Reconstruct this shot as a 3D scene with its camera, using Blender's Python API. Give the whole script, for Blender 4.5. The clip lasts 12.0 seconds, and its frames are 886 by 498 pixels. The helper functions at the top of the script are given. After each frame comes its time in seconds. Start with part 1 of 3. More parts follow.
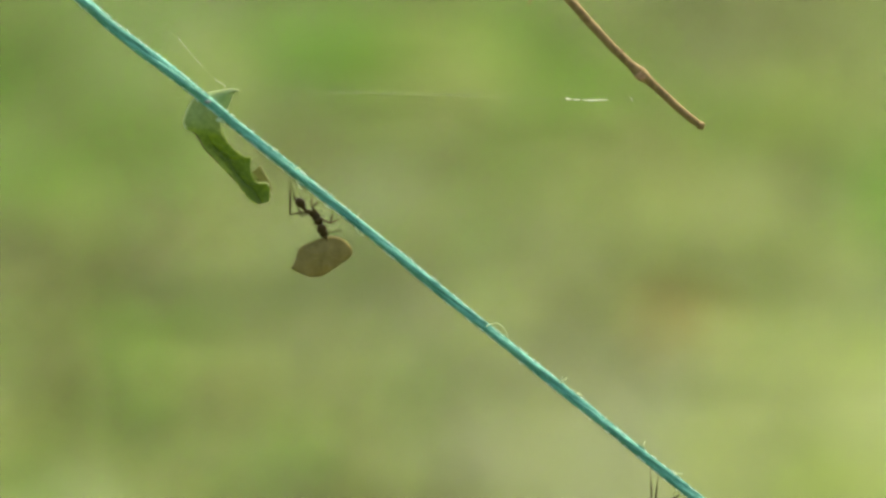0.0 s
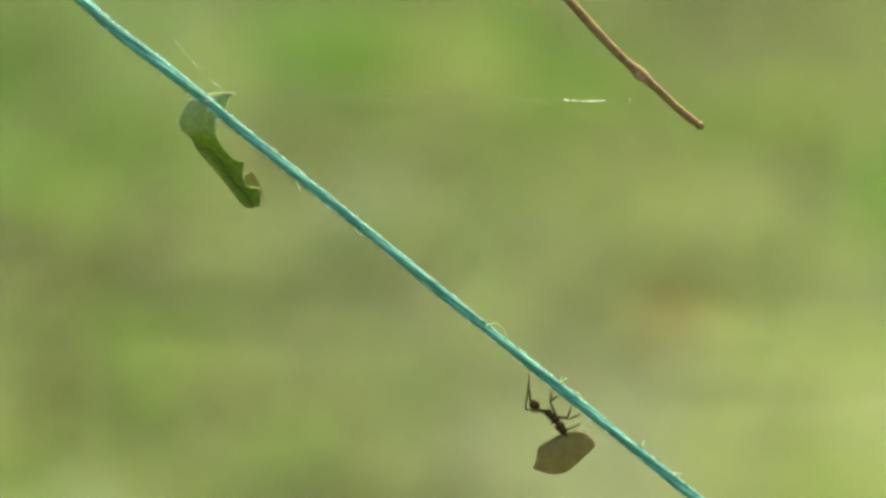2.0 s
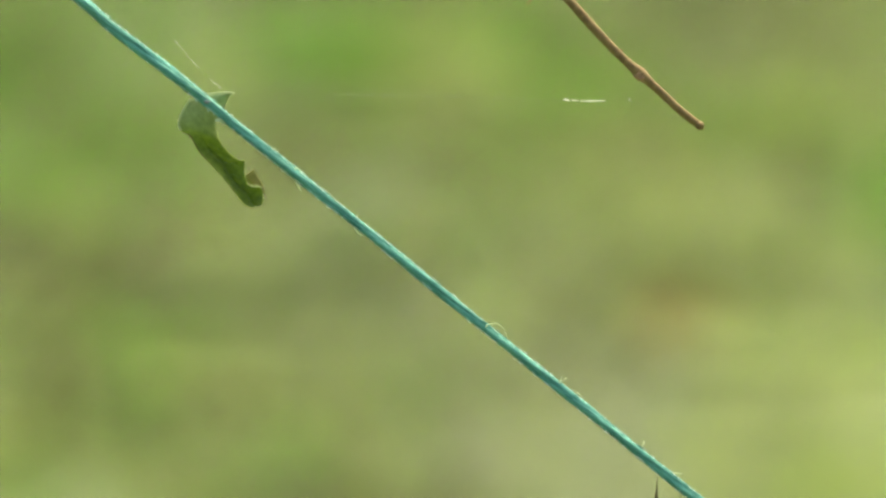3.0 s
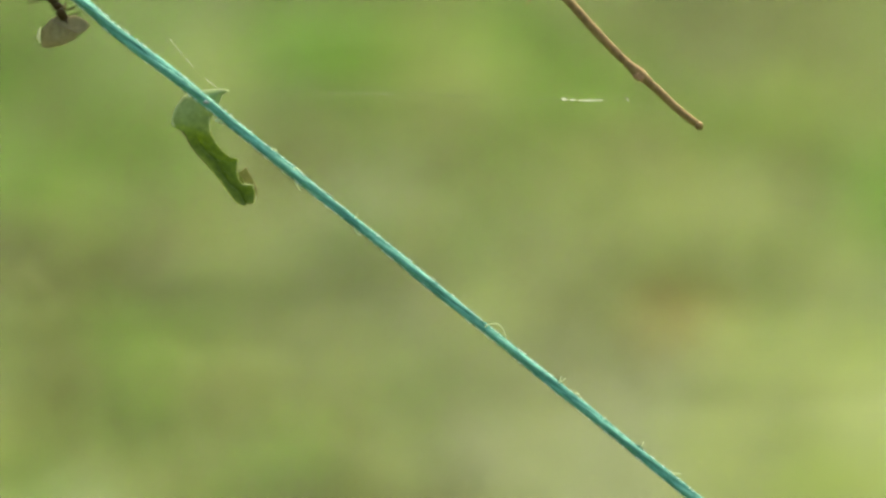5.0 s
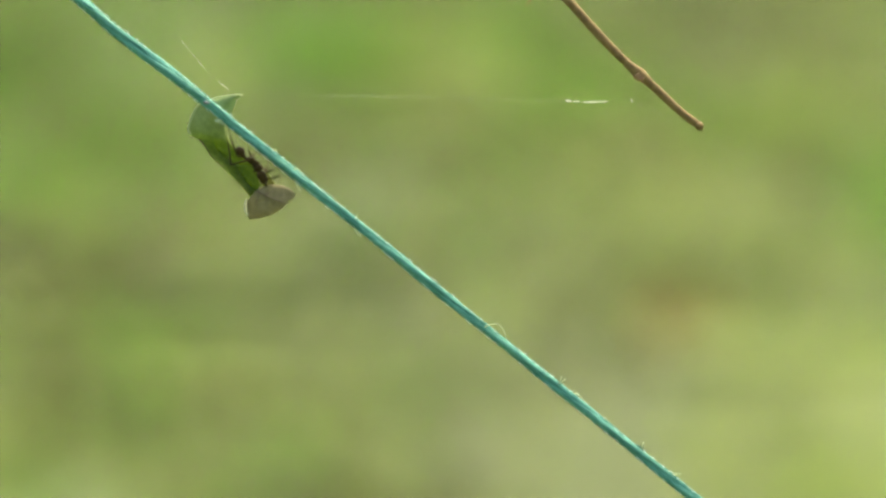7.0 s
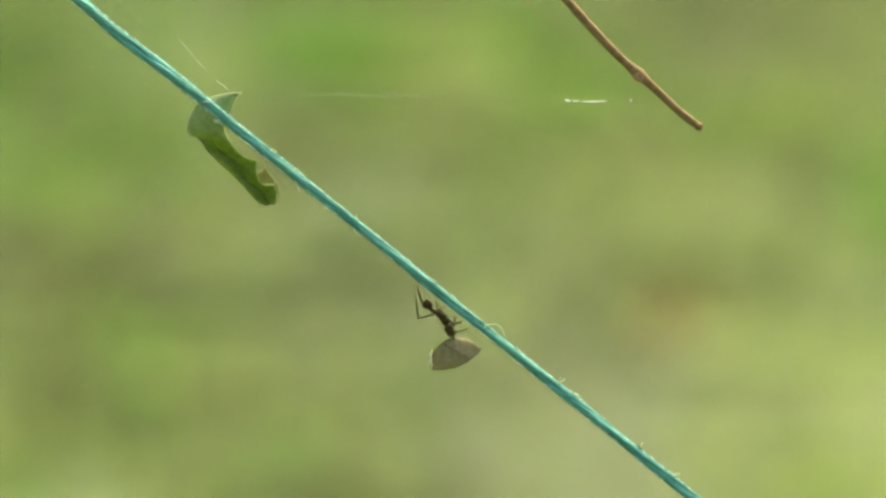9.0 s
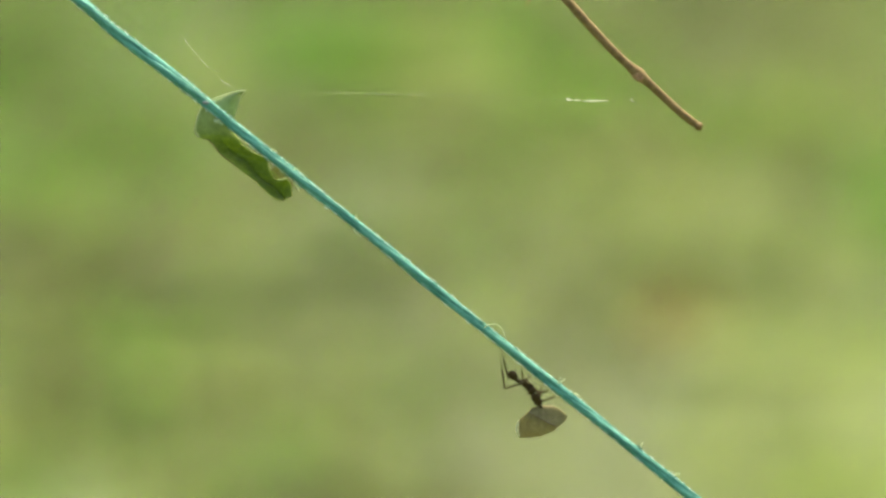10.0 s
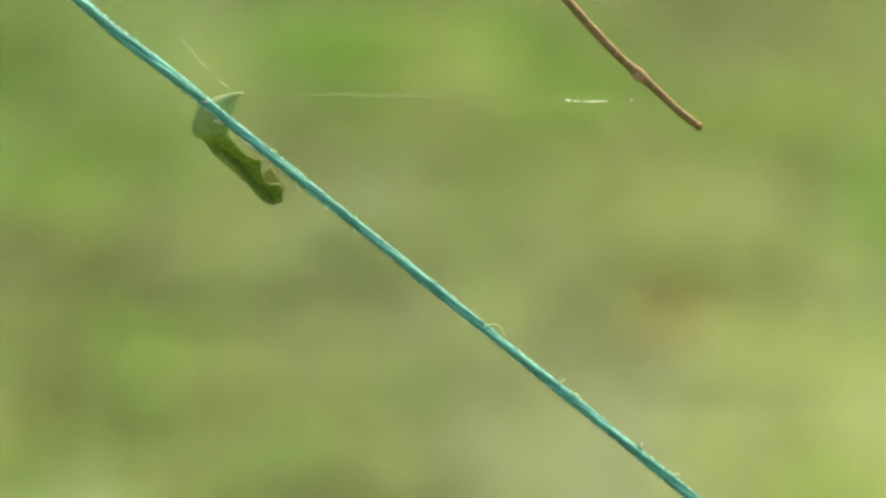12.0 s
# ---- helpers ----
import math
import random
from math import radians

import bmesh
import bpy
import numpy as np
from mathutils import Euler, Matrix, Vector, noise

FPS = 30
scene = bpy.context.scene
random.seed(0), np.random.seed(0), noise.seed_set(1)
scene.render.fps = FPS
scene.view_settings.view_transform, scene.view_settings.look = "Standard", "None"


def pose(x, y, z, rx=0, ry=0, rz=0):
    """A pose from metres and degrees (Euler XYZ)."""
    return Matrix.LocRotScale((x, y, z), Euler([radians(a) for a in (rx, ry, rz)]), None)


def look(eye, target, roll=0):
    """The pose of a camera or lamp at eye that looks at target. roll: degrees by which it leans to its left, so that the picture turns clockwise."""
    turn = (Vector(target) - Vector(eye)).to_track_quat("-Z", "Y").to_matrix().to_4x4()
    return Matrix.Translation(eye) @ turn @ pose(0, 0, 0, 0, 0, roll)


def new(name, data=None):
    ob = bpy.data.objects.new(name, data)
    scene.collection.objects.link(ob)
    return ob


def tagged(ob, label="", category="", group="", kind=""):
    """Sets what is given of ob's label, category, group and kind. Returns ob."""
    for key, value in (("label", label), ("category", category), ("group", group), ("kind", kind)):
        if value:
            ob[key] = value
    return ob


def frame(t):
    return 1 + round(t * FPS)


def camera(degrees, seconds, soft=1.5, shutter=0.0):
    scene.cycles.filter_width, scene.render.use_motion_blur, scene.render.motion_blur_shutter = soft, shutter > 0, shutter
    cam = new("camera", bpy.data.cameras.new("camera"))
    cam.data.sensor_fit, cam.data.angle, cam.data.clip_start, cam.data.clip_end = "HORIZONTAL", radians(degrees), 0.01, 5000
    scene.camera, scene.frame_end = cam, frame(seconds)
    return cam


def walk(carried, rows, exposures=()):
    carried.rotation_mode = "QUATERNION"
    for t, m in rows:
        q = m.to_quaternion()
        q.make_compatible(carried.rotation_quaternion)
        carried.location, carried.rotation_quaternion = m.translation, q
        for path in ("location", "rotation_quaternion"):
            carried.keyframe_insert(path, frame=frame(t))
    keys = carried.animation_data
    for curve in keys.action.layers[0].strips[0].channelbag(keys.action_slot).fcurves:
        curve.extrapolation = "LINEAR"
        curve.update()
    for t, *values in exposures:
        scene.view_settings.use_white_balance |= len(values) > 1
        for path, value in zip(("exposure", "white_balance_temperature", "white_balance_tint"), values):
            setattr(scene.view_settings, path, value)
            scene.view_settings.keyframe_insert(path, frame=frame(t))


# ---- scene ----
cam = camera(20, 12.0, soft=2.9)

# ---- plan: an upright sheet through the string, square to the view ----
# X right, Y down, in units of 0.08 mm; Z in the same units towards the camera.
UNIT = 0.00008
REACH = 784 * UNIT / math.tan(radians(10))
EYE = Vector((0, 0, 0.75))
PITCH = radians(18)
AHEAD = Vector((0, math.cos(PITCH), -math.sin(PITCH)))
MIDDLE = EYE + AHEAD * REACH
SHEET = look(EYE, MIDDLE)
SHEET.translation = MIDDLE


def spot(x, y, z=0.0):
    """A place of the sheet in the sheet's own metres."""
    k = 1 - z * UNIT / REACH
    return Vector(((x - 784) * UNIT * k, (441 - y) * UNIT * k, z * UNIT))


def lay(x, y, z=0.0, turn=0.0, yaw=0.0, roll=0.0):
    """A pose on the sheet; turn is clockwise in degrees."""
    return SHEET @ Matrix.Translation(spot(x, y, z)) @ pose(0, 0, 0, 0, 0, -turn) @ pose(0, 0, 0, roll, yaw, 0)


def aim(dx, dy):
    """The camera's pose, turned by a drift in sheet units."""
    side = SHEET.to_3x3()
    return look(EYE, MIDDLE + side @ Vector((-dx * UNIT, dy * UNIT, 0)))


walk(cam, [(0.0, aim(1.5, 0.0)), (0.6, aim(0.2, 0)), (2.0, aim(0, 0)), (3.2, aim(0, 0.2)), (5.0, aim(-1.2, 0.5)), (7.0, aim(-0.8, 1.2)),
           (9.0, aim(-2.2, 1.4)), (10.5, aim(-2.2, 1.4)), (12.0, aim(-2.2, 1.4))], exposures=[(0.0, 1.93, 7380, -3), (12.0, 1.93 + 0.04, 7380, -3)])
cam.data.dof.use_dof = True
cam.data.dof.focus_distance = REACH
cam.data.dof.aperture_fstop = 7.4

# ---- world and sun: a bright, thinly clouded day ----
SUN_HEIGHT, SUN_TURN = 56, 28
world = bpy.data.worlds.new("world")
scene.world = world
world.use_nodes = True
sky = world.node_tree.nodes.new("ShaderNodeTexSky")
sky.sky_type = "NISHITA"
sky.sun_disc = False
sky.sun_elevation, sky.sun_rotation = radians(SUN_HEIGHT), radians(SUN_TURN)
sky.dust_density = 5.0
sky.ozone_density = 0.6
world.node_tree.links.new(sky.outputs[0], world.node_tree.nodes["Background"].inputs[0])
world.node_tree.nodes["Background"].inputs[1].default_value = 0.10
sun_data = bpy.data.lights.new("sun", "SUN")
sun_data.energy, sun_data.angle, sun_data.color = 2.5, radians(22), (1.0, 0.94, 0.78)
sun = new("sun", sun_data)
sun_way = Vector((math.sin(radians(SUN_TURN)) * math.cos(radians(SUN_HEIGHT)), math.cos(radians(SUN_TURN)) * math.cos(radians(SUN_HEIGHT)),
                  math.sin(radians(SUN_HEIGHT))))
sun.matrix_world = look(sun_way * 5, (0, 0, 0))


# ---- materials ----
def material(name, dark, light, rough=0.7, fine=20000.0, broad=2500.0, bump=0.3, stretch=(1, 1, 1), glow=0.0, sheen=0.0, spread=0.25,
             spec=0.4, depth=0.00003):
    """Two colours mixed by a broad and a fine noise, with relief; glow: the share of light let through."""
    m = bpy.data.materials.new(name)
    m.use_nodes = True
    nodes, links = m.node_tree.nodes, m.node_tree.links
    b = nodes["Principled BSDF"]
    coords = nodes.new("ShaderNodeTexCoord")
    mapping = nodes.new("ShaderNodeMapping")
    mapping.inputs["Scale"].default_value = stretch
    links.new(coords.outputs["Object"], mapping.inputs["Vector"])
    big, small = nodes.new("ShaderNodeTexNoise"), nodes.new("ShaderNodeTexNoise")
    for n, scale, detail in ((big, broad, 3.0), (small, fine, 4.0)):
        n.inputs["Scale"].default_value = scale
        n.inputs["Detail"].default_value = detail
        links.new(mapping.outputs[0], n.inputs["Vector"])
    both = nodes.new("ShaderNodeMath")
    both.operation = "ADD"
    links.new(big.outputs["Fac"], both.inputs[0])
    links.new(small.outputs["Fac"], both.inputs[1])
    span = nodes.new("ShaderNodeMapRange")
    span.inputs["From Min"].default_value, span.inputs["From Max"].default_value = 1 - spread, 1 + spread
    links.new(both.outputs[0], span.inputs["Value"])
    geo = nodes.new("ShaderNodeNewGeometry")
    isle = nodes.new("ShaderNodeMapRange")
    isle.inputs["To Min"].default_value, isle.inputs["To Max"].default_value = -0.18, 0.18
    links.new(geo.outputs["Random Per Island"], isle.inputs["Value"])
    total = nodes.new("ShaderNodeMath")
    total.operation, total.use_clamp = "ADD", True
    links.new(span.outputs[0], total.inputs[0])
    links.new(isle.outputs[0], total.inputs[1])
    mix = nodes.new("ShaderNodeMix")
    mix.data_type = "RGBA"
    mix.inputs[6].default_value, mix.inputs[7].default_value = (*dark, 1), (*light, 1)
    links.new(total.outputs[0], mix.inputs[0])
    links.new(mix.outputs[2], b.inputs["Base Color"])
    b.inputs["Roughness"].default_value = rough
    b.inputs["Specular IOR Level"].default_value = spec
    b.inputs["Sheen Weight"].default_value = sheen
    if bump:
        relief = nodes.new("ShaderNodeBump")
        relief.inputs["Strength"].default_value, relief.inputs["Distance"].default_value = bump, depth
        links.new(small.outputs["Fac"], relief.inputs["Height"])
        links.new(relief.outputs[0], b.inputs["Normal"])
    if glow:
        thin = nodes.new("ShaderNodeBsdfTranslucent")
        links.new(mix.outputs[2], thin.inputs["Color"])
        join = nodes.new("ShaderNodeMixShader")
        join.inputs[0].default_value = glow
        links.new(b.outputs[0], join.inputs[1])
        links.new(thin.outputs[0], join.inputs[2])
        links.new(join.outputs[0], nodes["Material Output"].inputs[0])
    return m


def clear(m, share):
    """Makes a thread partly see-through."""
    nodes, links = m.node_tree.nodes, m.node_tree.links
    out = nodes["Material Output"]
    was = out.inputs[0].links[0].from_socket
    see, join = nodes.new("ShaderNodeBsdfTransparent"), nodes.new("ShaderNodeMixShader")
    join.inputs[0].default_value = share
    links.new(was, join.inputs[1])
    links.new(see.outputs[0], join.inputs[2])
    links.new(join.outputs[0], out.inputs[0])
    return m


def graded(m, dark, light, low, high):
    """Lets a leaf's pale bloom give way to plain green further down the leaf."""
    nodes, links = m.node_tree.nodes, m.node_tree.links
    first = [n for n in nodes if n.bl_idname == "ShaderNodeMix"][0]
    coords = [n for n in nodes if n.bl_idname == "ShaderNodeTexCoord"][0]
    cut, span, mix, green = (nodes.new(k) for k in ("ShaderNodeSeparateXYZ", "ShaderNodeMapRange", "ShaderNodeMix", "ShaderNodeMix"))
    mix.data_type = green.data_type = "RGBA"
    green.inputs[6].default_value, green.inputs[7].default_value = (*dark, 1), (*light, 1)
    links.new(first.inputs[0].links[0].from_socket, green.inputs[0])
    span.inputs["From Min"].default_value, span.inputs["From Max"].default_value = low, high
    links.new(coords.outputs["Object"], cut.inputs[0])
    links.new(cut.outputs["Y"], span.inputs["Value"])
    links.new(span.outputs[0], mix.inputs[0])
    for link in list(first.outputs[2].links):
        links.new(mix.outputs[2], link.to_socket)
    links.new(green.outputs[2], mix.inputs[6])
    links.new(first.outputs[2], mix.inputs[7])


TEAL = material("teal_twine", (0.004, 0.078, 0.052), (0.135, 0.392, 0.318), 0.7, 8000, 1500, 0.4, (0.12, 1, 1), 0.0, 0.15, 0.32, spec=0.25, depth=0.00010)
FLUFF = material("pale_fibre", (0.4, 0.52, 0.3), (0.65, 0.72, 0.48), 0.6, 9000, 2000, 0, glow=0.3)
FUZZ = material("twine_fuzz", (0.45, 0.62, 0.55), (0.70, 0.82, 0.76), 0.7, 9000, 2000, 0, glow=0.3)
STAIN = material("dirt_stain", (0.10, 0.15, 0.14), (0.18, 0.20, 0.21), 0.8)
BARK = material("twig_bark", (0.082, 0.046, 0.011), (0.198, 0.128, 0.044), 0.75, 7000, 1100, 0.9, (1, 1, 1))
SCAR = material("pink_scar", (0.16, 0.085, 0.038), (0.34, 0.195, 0.10), 0.8, 9000, 2500, 0.6)
LEAF = material("leaf_blade", (0.085, 0.15, 0.010), (0.18, 0.26, 0.026), 0.55, 9000, 900, 0.4, glow=0.5, spec=0.3)
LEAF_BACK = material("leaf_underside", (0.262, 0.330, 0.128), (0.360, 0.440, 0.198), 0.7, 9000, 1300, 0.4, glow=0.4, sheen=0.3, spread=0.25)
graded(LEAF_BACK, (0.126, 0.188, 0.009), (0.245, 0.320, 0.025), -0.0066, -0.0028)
LEAF_RIM = material("leaf_rim", (0.36, 0.42, 0.2), (0.6, 0.64, 0.38), 0.7, glow=0.2)
LEAF_DRY = material("leaf_dry_flap", (0.24, 0.25, 0.09), (0.36, 0.33, 0.15), 0.7, glow=0.45)
LEAF_BROWN = material("leaf_brown_edge", (0.09, 0.07, 0.018), (0.15, 0.115, 0.035), 0.75, glow=0.3)
LEAF_VEIN = material("leaf_vein", (0.16, 0.22, 0.04), (0.26, 0.33, 0.09), 0.6, glow=0.4, spec=0.3)
CUT_OLIVE = material("cut_leaf_olive", (0.222, 0.182, 0.062), (0.322, 0.266, 0.104), 0.6, 6000, 450, 0.3, glow=0.5, spec=0.3)
CUT_GREY = material("cut_leaf_grey", (0.25, 0.213, 0.10), (0.36, 0.31, 0.155), 0.45, 8000, 1100, 0.35, glow=0.4, spec=0.15)
CUT_VEIN = material("cut_leaf_vein", (0.20, 0.145, 0.08), (0.29, 0.22, 0.13), 0.5, glow=0.4)
CUT_PALE = material("cut_leaf_edge", (0.5, 0.5, 0.28), (0.78, 0.75, 0.48), 0.5, glow=0.3)
ANT_BODY = material("ant_shell", (0.020, 0.012, 0.002), (0.055, 0.034, 0.007), 0.6, 40000, 6000, 0.5, spec=0.15)
ANT_LEG = material("ant_leg", (0.036, 0.026, 0.008), (0.080, 0.054, 0.019), 0.6, 40000, 6000, 0.2, glow=0.25, spec=0.15)
SILK = clear(material("spider_silk", (0.5, 0.52, 0.36), (0.7, 0.72, 0.5), 0.4, spec=0.6), 0.73)
SILK_BRIGHT = clear(material("silk_clot", (0.7, 0.72, 0.6), (0.85, 0.87, 0.76), 0.3, glow=0.3, spec=0.8), 0.25)
SOIL = material("ground_soil", (0.06, 0.075, 0.024), (0.12, 0.14, 0.045), 0.9, 60, 3.0, 0.8, depth=0.01)
LUSH = material("lush_grass", (0.092, 0.221, 0.016), (0.146, 0.325, 0.031), 0.7, 40, 3, 0, glow=0.35, spec=0.1)
PALE = material("pale_grass", (0.244, 0.309, 0.080), (0.385, 0.464, 0.151), 0.7, 40, 3, 0, glow=0.35, spec=0.1)
STRAW = material("dry_grass", (0.172, 0.195, 0.110), (0.286, 0.312, 0.200), 0.8, 40, 3, 0, glow=0.25, spec=0.1)
DUSK = material("dark_litter", (0.041, 0.051, 0.015), (0.081, 0.086, 0.033), 0.85, 40, 5, 0, spec=0.1)
RUST = material("rust_leaf", (0.085, 0.066, 0.018), (0.135, 0.10, 0.030), 0.85, 60, 12, 0.3, glow=0.15, depth=0.001, spec=0.15)
SHOOT = material("shoot_bark", (0.2, 0.08, 0.035), (0.34, 0.16, 0.08), 0.7, 9000, 2500, 0.4)


# ---- mesh helpers ----
def part(name, bm, mat, parent=None, label=""):
    """Links a bmesh as one mesh object under a thing or a part."""
    me = bpy.data.meshes.new(name)
    bm.normal_update()
    bm.to_mesh(me)
    bm.free()
    for p in me.polygons:
        p.use_smooth = True
    me.materials.append(mat)
    ob = new(name, me)
    if parent:
        ob.parent = parent
    if label:
        ob["label"] = label
    return ob


def smooth_line(points, n):
    """n places evenly along a Catmull-Rom curve through the points."""
    p = [Vector(q) for q in points]
    p = [2 * p[0] - p[1]] + p + [2 * p[-1] - p[-2]]
    fine = []
    for i in range(1, len(p) - 2):
        a, b, c, d = p[i - 1:i + 3]
        for k in range(16):
            t = k / 16
            fine.append(0.5 * (2 * b + (c - a) * t + (2 * a - 5 * b + 4 * c - d) * t * t + (3 * b - a - 3 * c + d) * t ** 3))
    fine.append(p[-2])
    return even(fine, n)


def even(points, n):
    """n places evenly along a line of straight steps."""
    p = [Vector(q) for q in points]
    run = [0.0]
    for a, b in zip(p, p[1:]):
        run.append(run[-1] + (b - a).length)
    out, i = [], 0
    for k in range(n):
        s = run[-1] * k / (n - 1)
        while i < len(p) - 2 and run[i + 1] < s:
            i += 1
        out.append(p[i].lerp(p[i + 1], (s - run[i]) / max(run[i + 1] - run[i], 1e-12)))
    return out


def tube(bm, points, radii, sides=8, flat=1.0, twist=None):
    """A round body along the points, closed at both ends."""
    p = [Vector(q) for q in points]
    n = len(p)
    if isinstance(radii, (int, float)):
        radii = [radii] * n
    side = None
    rings = []
    for i in range(n):
        way = (p[min(i + 1, n - 1)] - p[max(i - 1, 0)]).normalized()
        if side is None:
            side = way.orthogonal() if twist is None else Vector(twist)
        side = (side - way * side.dot(way)).normalized()
        up = way.cross(side)
        rings.append([bm.verts.new(p[i] + (side * math.cos(a) + up * (math.sin(a) * flat)) * radii[i])
                      for a in (math.tau * k / sides for k in range(sides))])
    for a, b in zip(rings, rings[1:]):
        for k in range(sides):
            bm.faces.new((a[k], a[(k + 1) % sides], b[(k + 1) % sides], b[k]))
    bm.faces.new(rings[0][::-1])
    bm.faces.new(rings[-1])


def blob(bm, centre, size, turn=(0, 0, 0), lumps=0.0, seed=0, divisions=3):
    """A rounded body, a little uneven."""
    spin = Euler([radians(a) for a in turn]).to_matrix()
    made = bmesh.ops.create_icosphere(bm, subdivisions=divisions, radius=1.0)["verts"]
    for v in made:
        q = v.co * (1 + lumps * noise.noise(v.co * 1.7 + Vector((seed, 0, 0))))
        v.co = Vector(centre) + spin @ Vector((q.x * size[0], q.y * size[1], q.z * size[2]))


def sheet_mesh(bm, rows, thick):
    """A thin bent sheet from rows of places, closed at its rim."""
    n, m = len(rows), len(rows[0])
    normals = []
    for i in range(n):
        line = []
        for j in range(m):
            a = rows[min(i + 1, n - 1)][j] - rows[max(i - 1, 0)][j]
            b = rows[i][min(j + 1, m - 1)] - rows[i][max(j - 1, 0)]
            c = a.cross(b)
            line.append(c.normalized() if c.length > 1e-14 else Vector((0, 0, 1)))
        normals.append(line)
    front = [[bm.verts.new(rows[i][j] + normals[i][j] * thick / 2) for j in range(m)] for i in range(n)]
    back = [[bm.verts.new(rows[i][j] - normals[i][j] * thick / 2) for j in range(m)] for i in range(n)]
    for i in range(n - 1):
        for j in range(m - 1):
            bm.faces.new((front[i][j], front[i + 1][j], front[i + 1][j + 1], front[i][j + 1]))
            bm.faces.new((back[i][j], back[i][j + 1], back[i + 1][j + 1], back[i + 1][j]))
    rim = [(i, 0) for i in range(n)] + [(n - 1, j) for j in range(1, m)] + [(i, m - 1) for i in range(n - 2, -1, -1)] + [(0, j) for j in range(m - 2, 0, -1)]
    for a, b in zip(rim, rim[1:] + rim[:1]):
        bm.faces.new((front[a[0]][a[1]], back[a[0]][a[1]], back[b[0]][b[1]], front[b[0]][b[1]]))


def empty(name, m):
    ob = new(name)
    ob.empty_display_size = 0.002
    ob.matrix_world = m
    return ob


# ---- ground, reaching the horizon ----
def build_ground():
    bm = bmesh.new()
    xs = [-300, -60, -12, -4] + [-2.4 + 0.08 * i for i in range(61)] + [4, 12, 60, 300]
    ys = [-300, -60, -12, -3] + [-1.0 + 0.09 * i for i in range(70)] + [8, 14, 30, 80, 300]

    def height(x, y):
        fade = max(0.0, 1 - max(abs(x) / 2.5, abs(y - 2.2) / 3.3))
        return 0.03 * fade * noise.noise(Vector((x * 1.7, y * 1.7, 0))) + 0.012 * fade * noise.noise(Vector((x * 7, y * 7, 3)))

    grid = [[bm.verts.new((x, y, height(x, y))) for x in xs] for y in ys]
    for a, b in zip(grid, grid[1:]):
        for k in range(len(xs) - 1):
            bm.faces.new((a[k], a[k + 1], b[k + 1], b[k]))
    ob = part("ground", bm, SOIL)
    tagged(ob, "uneven bare olive-brown soil between grass patches", "ground", kind="structure")
    return height


# ground patches: x, y, half width, half depth, weight
GREEN_SPOTS = [(-0.54, 2.98, 0.082, 0.29, 2.16), (-0.35, 2.59, 0.046, 0.14, 10.94), (-0.19, 3.09, 0.045, 0.15, 0.77), (-0.25, 1.98, 0.021, 0.05, 1.96), (0.09, 3.05, 0.043, 0.14, 1.66), (-0.43, 2.44, 0.043, 0.12, 0.42), (0.43, 2.33, 0.058, 0.17, 0.63), (-0.36, 3.24, 0.059, 0.21, 0.88), (-0.10, 1.71, 0.025, 0.05, 0.68), (0.31, 2.64, 0.025, 0.07, 2.75), (-0.08, 3.08, 0.039, 0.13, 0.60), (-0.26, 2.31, 0.033, 0.08, 0.19), (-0.25, 1.75, 0.031, 0.06, 0.19), (-0.08, 2.49, 0.039, 0.11, 0.20), (0.07, 2.55, 0.061, 0.17, 0.29), (-0.05, 2.32, 0.030, 0.08, 0.29), (0.17, 2.80, 0.049, 0.14, 0.80), (-0.33, 2.56, 0.042, 0.09, 2.20), (-0.13, 3.03, 0.063, 0.18, 0.25), (0.41, 2.45, 0.035, 0.10, 0.30)]
PALE_SPOTS = [(0.35, 1.76, 0.056, 0.12, 9.32), (0.19, 1.66, 0.043, 0.09, 2.95), (0.03, 2.86, 0.054, 0.17, 1.64), (0.35, 2.15, 0.028, 0.07, 1.22), (-0.16, 1.90, 0.028, 0.06, 0.78), (0.25, 2.48, 0.107, 0.30, 0.67), (0.22, 1.90, 0.028, 0.06, 4.72), (-0.33, 1.77, 0.021, 0.04, 2.90), (-0.28, 2.88, 0.031, 0.10, 1.08), (0.39, 2.67, 0.049, 0.14, 0.62), (0.05, 2.01, 0.031, 0.07, 0.96), (-0.02, 1.72, 0.033, 0.06, 0.53), (-0.12, 1.76, 0.075, 0.16, 0.28), (-0.38, 2.28, 0.039, 0.11, 0.58), (-0.30, 1.94, 0.055, 0.13, 0.21), (0.13, 2.13, 0.033, 0.08, 0.74), (0.49, 3.27, 0.069, 0.25, 0.24), (0.13, 1.77, 0.021, 0.05, 0.12)]
DARK_SPOTS = [(-0.29, 2.06, 0.032, 0.08, 5.36), (-0.07, 2.17, 0.022, 0.05, 2.49), (-0.55, 2.98, 0.092, 0.31, 3.42), (-0.35, 2.57, 0.044, 0.13, 25.50), (0.39, 3.33, 0.151, 0.54, 0.61), (-0.14, 2.50, 0.058, 0.17, 0.93), (-0.40, 2.17, 0.028, 0.07, 8.38), (0.14, 3.09, 0.043, 0.15, 1.39), (0.02, 2.58, 0.063, 0.17, 1.62), (-0.25, 2.25, 0.027, 0.08, 2.15), (-0.30, 1.82, 0.040, 0.09, 1.28), (0.19, 2.07, 0.129, 0.31, 0.50), (-0.03, 3.31, 0.079, 0.28, 0.34), (0.37, 2.41, 0.032, 0.09, 5.72), (-0.17, 1.80, 0.025, 0.05, 1.54), (-0.28, 3.57, 0.113, 0.40, 0.95), (0.21, 2.55, 0.076, 0.22, 1.17), (-0.06, 1.68, 0.156, 0.34, 0.46)]
